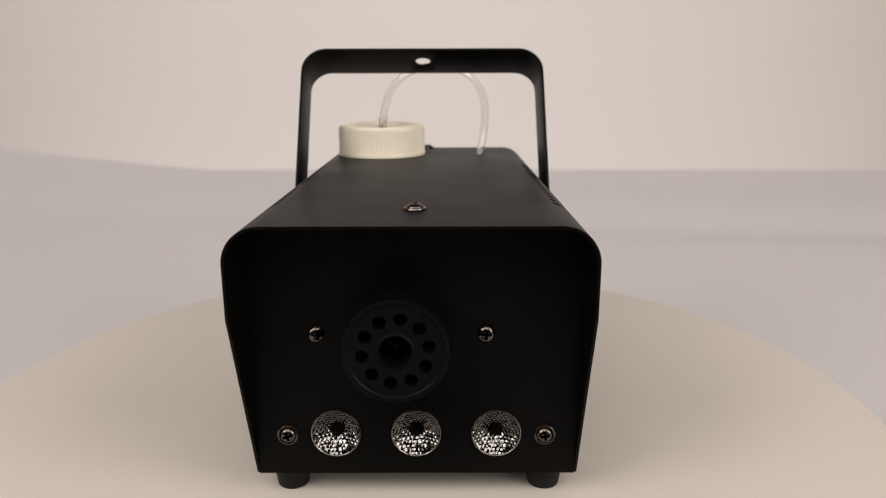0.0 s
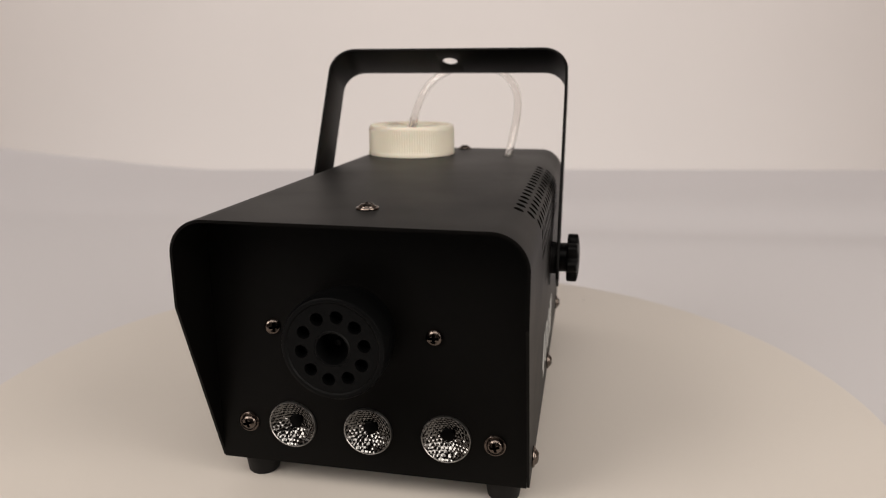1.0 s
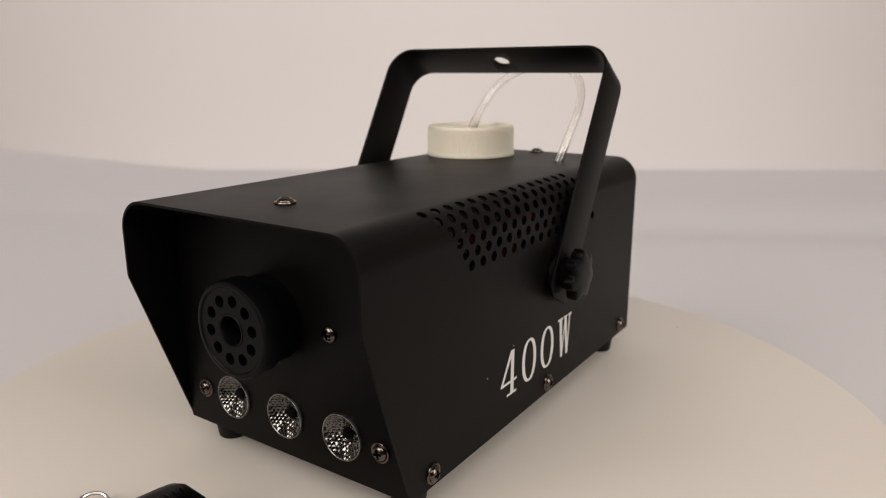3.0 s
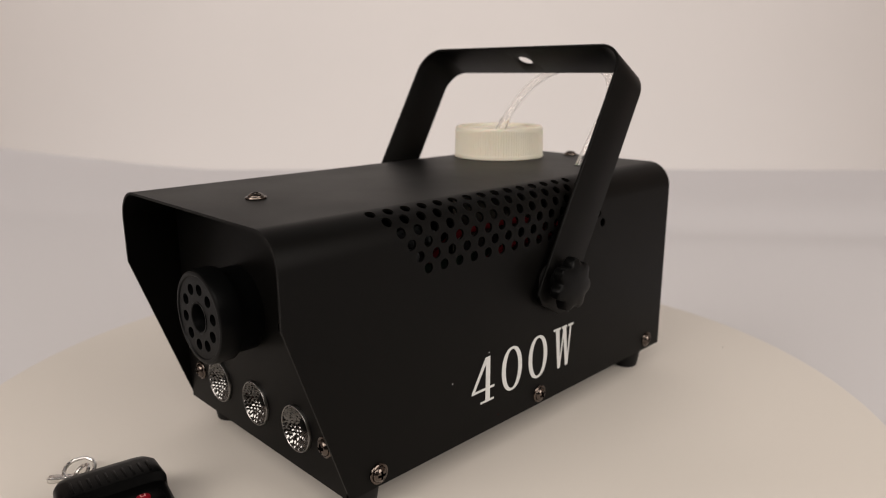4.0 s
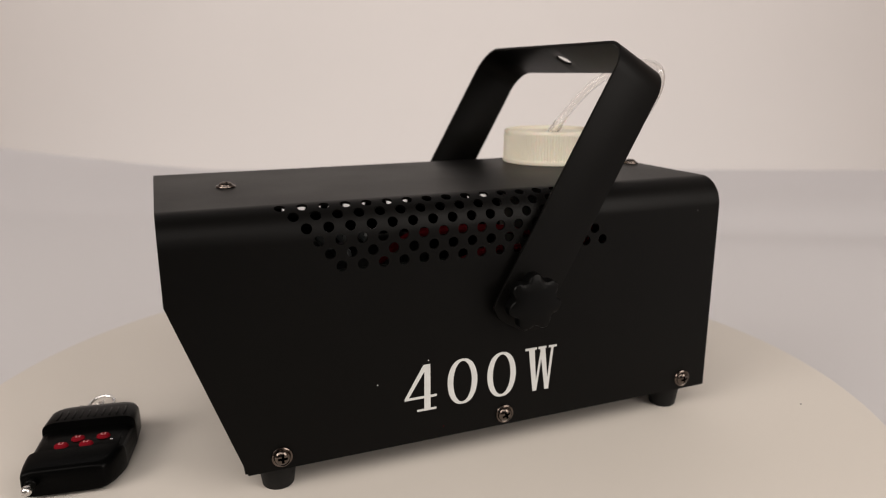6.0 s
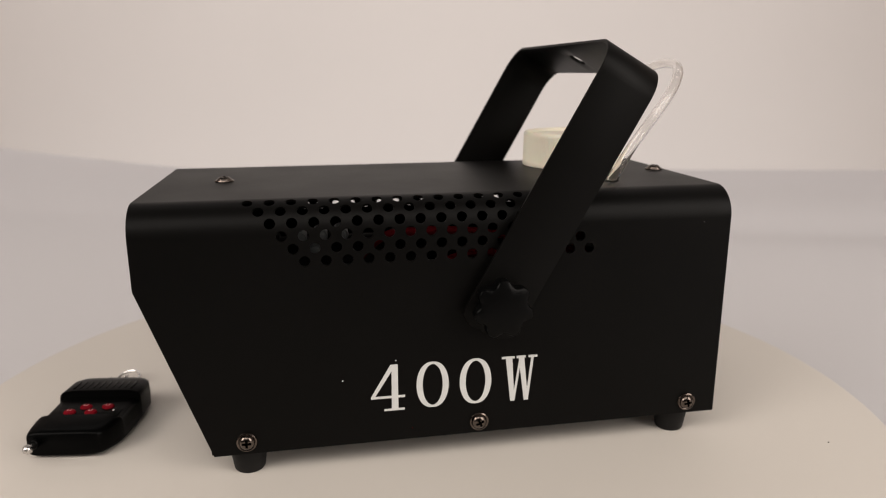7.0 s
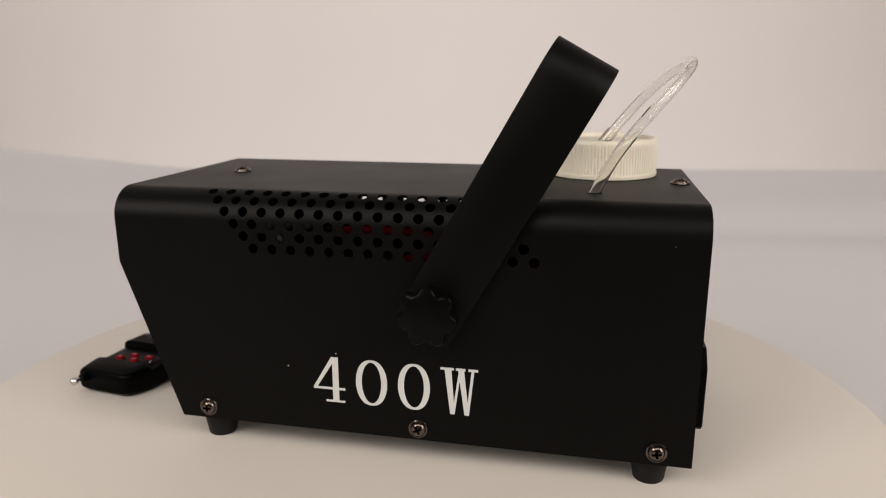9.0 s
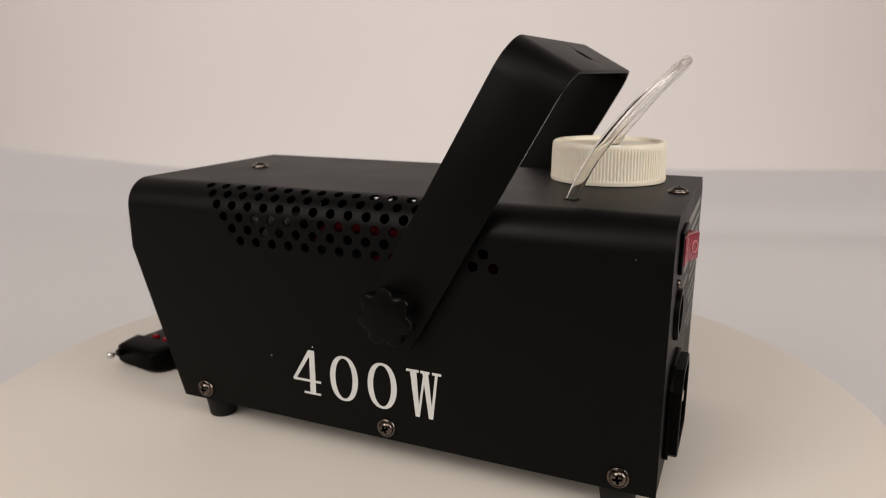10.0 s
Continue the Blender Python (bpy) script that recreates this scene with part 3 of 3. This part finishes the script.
def build_nozzle(mach):
    cx, cz, face = -5.8, 69.0, -125.0
    bm = bmesh.new()
    seg, R = 80, 18.4
    m = Matrix.Translation((cx, face, cz)) @ Matrix.Rotation(radians(90), 4, "X")
    lathe(bm, [(16.8, -18.5), (16.8, -9), (R, -8.5), (R, -1.2), (R - 0.5, -0.3), (R - 1.3, 0.0), (R - 2.0, -0.1), (R - 2.4, -0.5)], seg, m)
    # face with ten round holes: sectors, each with its own opening
    holes, rh, rc, r0, r1 = 10, 2.3, 11.2, 6.4, R - 2.4
    for k in range(holes):
        mid = 2 * math.pi * (k + 0.25) / holes
        half = math.pi / holes
        n = 16
        ring, deep, rim = [], [], []
        for i in range(n):
            a = 2 * math.pi * (i + 0.5) / n
            ring.append((rc + rh * math.cos(a), rh * math.sin(a) / rc))
        for i in range(n):
            a = 2 * math.pi * (i + 0.5) / n
            c, s = math.cos(a), math.sin(a)
            f = 1 / max(c / (r1 - rc) if c > 0 else -c / (rc - r0), abs(s) / (half * rc))
            rim.append((rc + f * c, f * s / rc))

        def put(q, z):
            return bm.verts.new(m @ Vector((q[0] * math.cos(mid + q[1]), q[0] * math.sin(mid + q[1]), z)))
        vr, vm, vd = [put(q, -0.5) for q in ring], [put(q, -0.5) for q in rim], [put(q, -5.0) for q in ring]
        for i in range(n):
            j = (i + 1) % n
            bm.faces.new((vr[i], vr[j], vm[j], vm[i]))
            bm.faces.new((vd[i], vd[j], vr[j], vr[i]))
        bm.faces.new(vd[::-1])
        for sr, ss in ((r1, 1), (r0, 1), (r0, -1), (r1, -1)):
            ca = math.atan2(ss * half * rc, sr - rc) % (2 * math.pi)
            i = int(ca / (2 * math.pi) * n - 0.5) % n
            bm.faces.new((vm[i], vm[(i + 1) % n], put((sr, ss * half), -0.5)))
    lathe(bm, [(6.4, -0.5), (6.1, -0.2), (5.6, -0.3), (5.4, -0.8), (5.2, -10), (0, -10)], 40, m)
    bmesh.ops.remove_doubles(bm, verts=bm.verts, dist=0.02)
    bmesh.ops.recalc_face_normals(bm, faces=bm.faces)
    noz = part("nozzle", bm, NOZZLE, mach, "round grey-black nozzle with ten openings")
    tip = bmesh.new()
    lathe(tip, [(0, -6.6), (0.5, -6.6), (0.7, -6.2), (1.1, -6.4), (1.6, -7.6), (1.7, -9.9)], 24, m)
    part("nozzle_tip", tip, INSIDE, noz, "dull metal spray tip")


def build_rear(mach):
    y = 105.9
    # rocker switch lying on its side
    sw = part("rocker_switch", outward(box(bmesh.new(), (21.5, y, 90.0), (42.5, y + 1.4, 105.0), 0.5)), PLASTIC, mach, "black switch housing")
    bm = prism(bmesh.new(), [(24.2, y + 0.8), (40.0, y + 0.8), (40.0, y + 1.9), (33.4, y + 2.3), (26.2, y + 5.2), (24.6, y + 4.9)], 92.8, 102.6, lambda a, b, h: Vector((a, b, h)))
    bmesh.ops.bevel(outward(bm), geom=list(bm.edges), offset=0.3, segments=2, affect="EDGES", profile=0.5)
    part("rocker", bm, RED_LENS, sw, "translucent red rocker")
    ring = [Vector((29.3 + 1.9 * math.cos(a), y + 4.0 - 0.403 * 1.9 * math.cos(a), 97.7 + 2.1 * math.sin(a))) for a in [2 * math.pi * i / 20 for i in range(20)]]
    part("rocker_mark", tube(bmesh.new(), ring, 0.24, 6, loop=True), PINK_INK, sw, "pale ring mark")
    part("rocker_mark", box(bmesh.new(), (35.4, y + 2.0, 97.4), (38.4, y + 2.3, 97.9)), PINK_INK, sw, "pale bar mark")
    # mains inlet: a flange, and a collar with cut corners round a deep well with three pins
    def outline(x0, x1, z0, z1, cut, low):
        return [(x0 + low, z0), (x1 - low, z0), (x1, z0 + low), (x1, z1 - cut), (x1 - cut, z1), (x0 + cut, z1), (x0, z1 - cut), (x0, z0 + low)]
    flange = prism(bmesh.new(), outline(12.5, 46.0, 20.6, 55.2, 7.0, 1.2), y, y + 1.9, lambda a, b, h: Vector((a, h, b)))
    bmesh.ops.bevel(outward(flange), geom=list(flange.edges), offset=0.3, segments=2, affect="EDGES", profile=0.5)
    socket = part("power_socket", flange, PLASTIC, mach, "black mains inlet socket")
    soc = bmesh.new()
    loops = []
    for grow, depth in ((0.0, 1.8), (0.0, 4.6), (-0.4, 5.0), (-2.0, 5.0), (-2.3, 4.6), (-2.3, 2.1)):
        loops.append([soc.verts.new((a, y + depth, b)) for a, b in outline(13.8 - grow, 44.8 + grow, 21.6 - grow, 54.0 + grow, 6.5 + grow * 0.5, 1.5)])
    for a, b in zip(loops, loops[1:]):
        for k in range(8):
            soc.faces.new((a[k], a[(k + 1) % 8], b[(k + 1) % 8], b[k]))
    soc.faces.new(loops[-1])
    part("collar", outward(soc), PLASTIC, socket)
    for x, z in ((20.5, 34.0), (27.5, 41.0), (34.5, 34.0)):
        part("pin", box(bmesh.new(), (x - 1, y + 2.0, z), (x + 1, y + 4.2, z + 4), 0.2), BRIGHT, socket)
    jack = part("jack_socket", lathe(bmesh.new(), [(0, 0.5), (6.8, 0.5), (7.2, 1.7), (9.2, 1.7), (9.6, 1.0), (9.8, 0)], 36, pose(34.0, y, 73.5, -90, 0, 0)), PLASTIC, mach, "round black control socket")
    for x, z in ((38.5, 86.0), (28.5, 64.8)):
        part("jack_screw", screw_mesh(1.6, 1.2, 0.28), CHROME, jack, at=mm(x, y, z, -90, 0, 0))
    # printed lines that are too slanted to read, and the ruled edge of the printed field
    part("printed_rule", box(bmesh.new(), (-13.0, y + 0.01, 40.0), (-12.2, y + 0.10, 98.0)), GREY_INK, mach)
    for x0, x1, z0, z1 in ((-50, 8, 99.5, 103), (-54, 10, 94, 96.5), (-56, -16, 88.5, 90.5), (-56, -16, 83.5, 85), (-56, -16, 77, 78.5), (-56, -18, 71, 73), (-56, -16, 65, 66.5), (-56, -24, 59, 61),
                           (-56, -16, 52, 53.5), (-56, -30, 46, 47.5), (-6, 16, 83, 85), (-6, 14, 77, 78.5), (0, 18, 63, 65)):
        part("printed_line", box(bmesh.new(), (x0, y + 0.01, z0), (x1, y + 0.10, z1)), GREY_INK, mach)


def build_inside(mach):
    heat = bmesh.new()
    lathe(heat, [(0, 0), (14, 0), (15, 1), (15, 84), (14, 85), (0, 85)], 32, pose(-5, -98, 70, -90, 0, 0))
    part("heater", heat, INSIDE, mach, "dark heater barrel inside the cover")
    for k, z in enumerate((14, 40, 70)):
        part("heater_band", lathe(bmesh.new(), [(15.2, z), (16.4, z), (16.4, z + 5), (15.2, z + 5)], 32, pose(-5, -98, 70, -90, 0, 0), True), INSIDE, mach)
    part("circuit_board", box(bmesh.new(), (28, -70, 30), (30, 20, 80), 0.2), BOARD, mach, "green circuit board inside the cover")
    runs = [[(36, -46, 84), (43, -36, 94.5), (45, -24, 96.4), (45, -8, 96.2), (44, 8, 94), (40, 26, 88), (34, 44, 76)], [(40, -22, 76), (45, -10, 84), (45.5, 0, 86.4), (45, 16, 85.5), (45, 32, 85), (45.5, 44, 86.2), (42, 60, 82)],
            [(36, 10, 80), (43, 30, 88), (45, 43, 91.2), (43, 54, 90), (34, 72, 80)]]
    for r in runs:
        part("red_wire", tube(bmesh.new(), spline(r, 6), 1.7, 8), RED_WIRE, mach, "red insulated wire inside the cover")
    # opaque grey domes stand in for faint lens-like bulbs behind the vents
    for y, z in ((-69.0, 95.6), (-61.0, 96.4), (-53.0, 96.8), (-63.0, 90.5)):
        part("capacitor", lathe(bmesh.new(), [(0, 2.6), (1.6, 2.3), (2.6, 1.2), (2.9, -0.5), (2.9, -9), (0, -9)], 20, pose(46, y, z, 0, 90, 0)), GREY_BULB, mach, "grey rounded bulb inside the cover")


# ---- the remote control (local millimetres: x along it, z up from the table) ----
def build_remote():
    rem = thing("remote_control", "small black remote control with four red buttons, lying on the turntable", "remote control")
    # along it: place, the two sides, underside and top
    stations = [(-26.4, -11.0, 11.5, 3.5, 10.3), (-25.6, -14.3, 15.0, 2.2, 12.5), (-23.6, -16.6, 17.6, 1.2, 14.1), (-19.5, -18.0, 19.2, 0.6, 15.1), (-7.6, -18.5, 19.6, 0.2, 15.4),
                (-7.2, -18.5, 19.6, 0.2, 15.3), (-6.3, -18.3, 19.2, 0.2, 12.4), (10.0, -18.4, 18.6, 0.2, 11.8), (11.0, -18.6, 18.6, 0.2, 12.2), (12.2, -18.8, 18.5, 0.2, 13.2),
                (15.0, -18.8, 17.7, 0.3, 13.0), (19.0, -18.7, 16.4, 0.6, 12.4), (22.4, -18.4, 14.6, 1.0, 11.7), (23.9, -18.0, 13.2, 1.3, 11.2), (24.5, -17.4, 12.2, 1.9, 10.4)]
    bm = bmesh.new()
    rings = []
    n = 32
    for x, left, right, lo, hi in stations:
        left, right = left * 0.95, right * 0.95
        hi += 0.8 if x < -7 else 0.3 if x < 10.5 else 0.9
        c, h, w, mid = (lo + hi) / 2, (hi - lo) / 2, (right - left) / 2, (right + left) / 2
        ring = []
        for k in range(n):
            a = 2 * math.pi * k / n
            cy, sz = math.cos(a), math.sin(a)
            e = 0.33
            yy = mid + math.copysign(abs(cy) ** e, cy) * w
            zz = math.copysign(abs(sz) ** e, sz) * h
            ring.append(bm.verts.new((x, yy, c + zz)))
        rings.append(ring)
    for a, b in zip(rings, rings[1:]):
        for k in range(n):
            bm.faces.new((a[k], b[k], b[(k + 1) % n], a[(k + 1) % n]))
    bm.faces.new(rings[0])
    bm.faces.new(rings[-1][::-1])
    bmesh.ops.recalc_face_normals(bm, faces=bm.faces)
    body = part("body", bm, PLASTIC, rem, "black plastic body with a stepped top", sharp=40)
    part("button_plate", box(bmesh.new(), (-5.8, -14.8, 11.1), (9.8, 14.8, 12.2), 0.3), PLASTIC, rem)
    for y in [-13.5 + 3.0 * i for i in range(10)]:
        part("grip_rib", box(bmesh.new(), (-16.5, 0.95 * y + 0.6, 14.7), (-9.0, 0.95 * y + 1.5, 16.27), 0.2), PLASTIC, body)
    button = None
    for x, y in ((2.2, -1.6), (2.2, 7.9), (6.8, -6.8), (7.2, 2.4)):
        at = mm(x, y, 12.1)
        if button is None:
            bm = lathe(bmesh.new(), [(0, 1.45), (1.6, 1.4), (2.3, 1.1), (2.65, 0.5), (2.7, -0.2)], 24)
            bmesh.ops.scale(bm, vec=(0.75, 1.0, 1), verts=bm.verts)
            button = part("button", bm, RED_BUTTON, rem, "red rubber button", at=at)
            for lo, hi in (((-0.75, -0.9), (0.75, -0.5)), ((0.35, -0.45), (0.75, 0.45)), ((-0.75, 0.5), (0.75, 0.9))):
                part("button_mark", box(bmesh.new(), (*lo, 1.4), (*hi, 1.50)), PINK_INK, button)
        else:
            again(button, rem, at)
    part("indicator", lathe(bmesh.new(), [(0, 0.5), (0.5, 0.4), (0.7, 0)], 14, pose(5.5, 11.5, 12.1)), LENS_CLEAR, rem, "clear indicator lamp")
    part("antenna_sleeve", lathe(bmesh.new(), [(0, -4), (2.1, -4), (2.1, 2.6), (1.7, 3.0), (0, 3.0)], 20, pose(24.5, -12.8, 8.3, 0, 90, 0)), PLASTIC, rem)
    part("antenna_tip", lathe(bmesh.new(), [(0, 4.0)] + [(2.0 * math.sin(a), 2.0 - 2.0 * math.cos(a)) for a in [math.pi * (1 - k / 10) for k in range(1, 9)]] + [(0.7, 0.4), (0.7, -3.0), (0, -3.0)], 20, pose(29.2, -12.8, 8.6, 0, 90, 0)), BRIGHT, rem, "bright round antenna tip")
    # key ring: an eyelet wire, a link, a split ring and a flat clasp
    eye = [Vector((-31.0 + 7.5 * math.cos(a), -5.0 + 2.2 * math.sin(a), 4.0 + 1.0 * math.cos(a))) for a in [2 * math.pi * i / 28 for i in range(28)]]
    part("eyelet", tube(bmesh.new(), eye, 0.7, 8, loop=True), BRIGHT, rem)
    link = [Vector((-43.2 + 3.6 * math.cos(a), -4.6 + 2.8 * math.sin(a), 4.4 + 2.4 * math.sin(a))) for a in [2 * math.pi * i / 28 for i in range(28)]]
    part("link", tube(bmesh.new(), link, 0.75, 8, loop=True), BRIGHT, rem)
    ring = [Vector((-49.5 + 5.2 * math.cos(a), -4.2 + 5.6 * math.sin(a), 3.0 - 1.9 * math.cos(a + 0.3))) for a in [2 * math.pi * i / 40 for i in range(40)]]
    part("key_ring", tube(bmesh.new(), ring, 0.75, 10, loop=True), BRIGHT, rem, "bright chrome key ring")
    part("clasp", box(bmesh.new(), (-1.8, -5.0, -1.9), (1.8, 5.0, 0.4), 0.6, pose(-49.5, -11.0, 2.0, 0, 0, -31)), BRIGHT, rem, "flat chrome clasp")
    return rem


turntable = build_turntable()
fog_machine = build_machine()
remote_control = build_remote()


# ---- what moves: the turntable turns evenly and carries what stands on it ----
def motions():
    on_table = (
        (turntable, pose(0, 0, 0)),
        (fog_machine, pose(0.00346, 0.01668, 0)),
        (remote_control, pose(0.00346 + 0.00525, 0.01668 - 0.1646, TABLE / 1000, 0, 0, -8.0)),
    )
    for carried, place in on_table:
        walk(carried, [(t, pose(0, 0, 0, 0, 0, TURN_RATE * t) @ place) for t in TIMES])


motions()
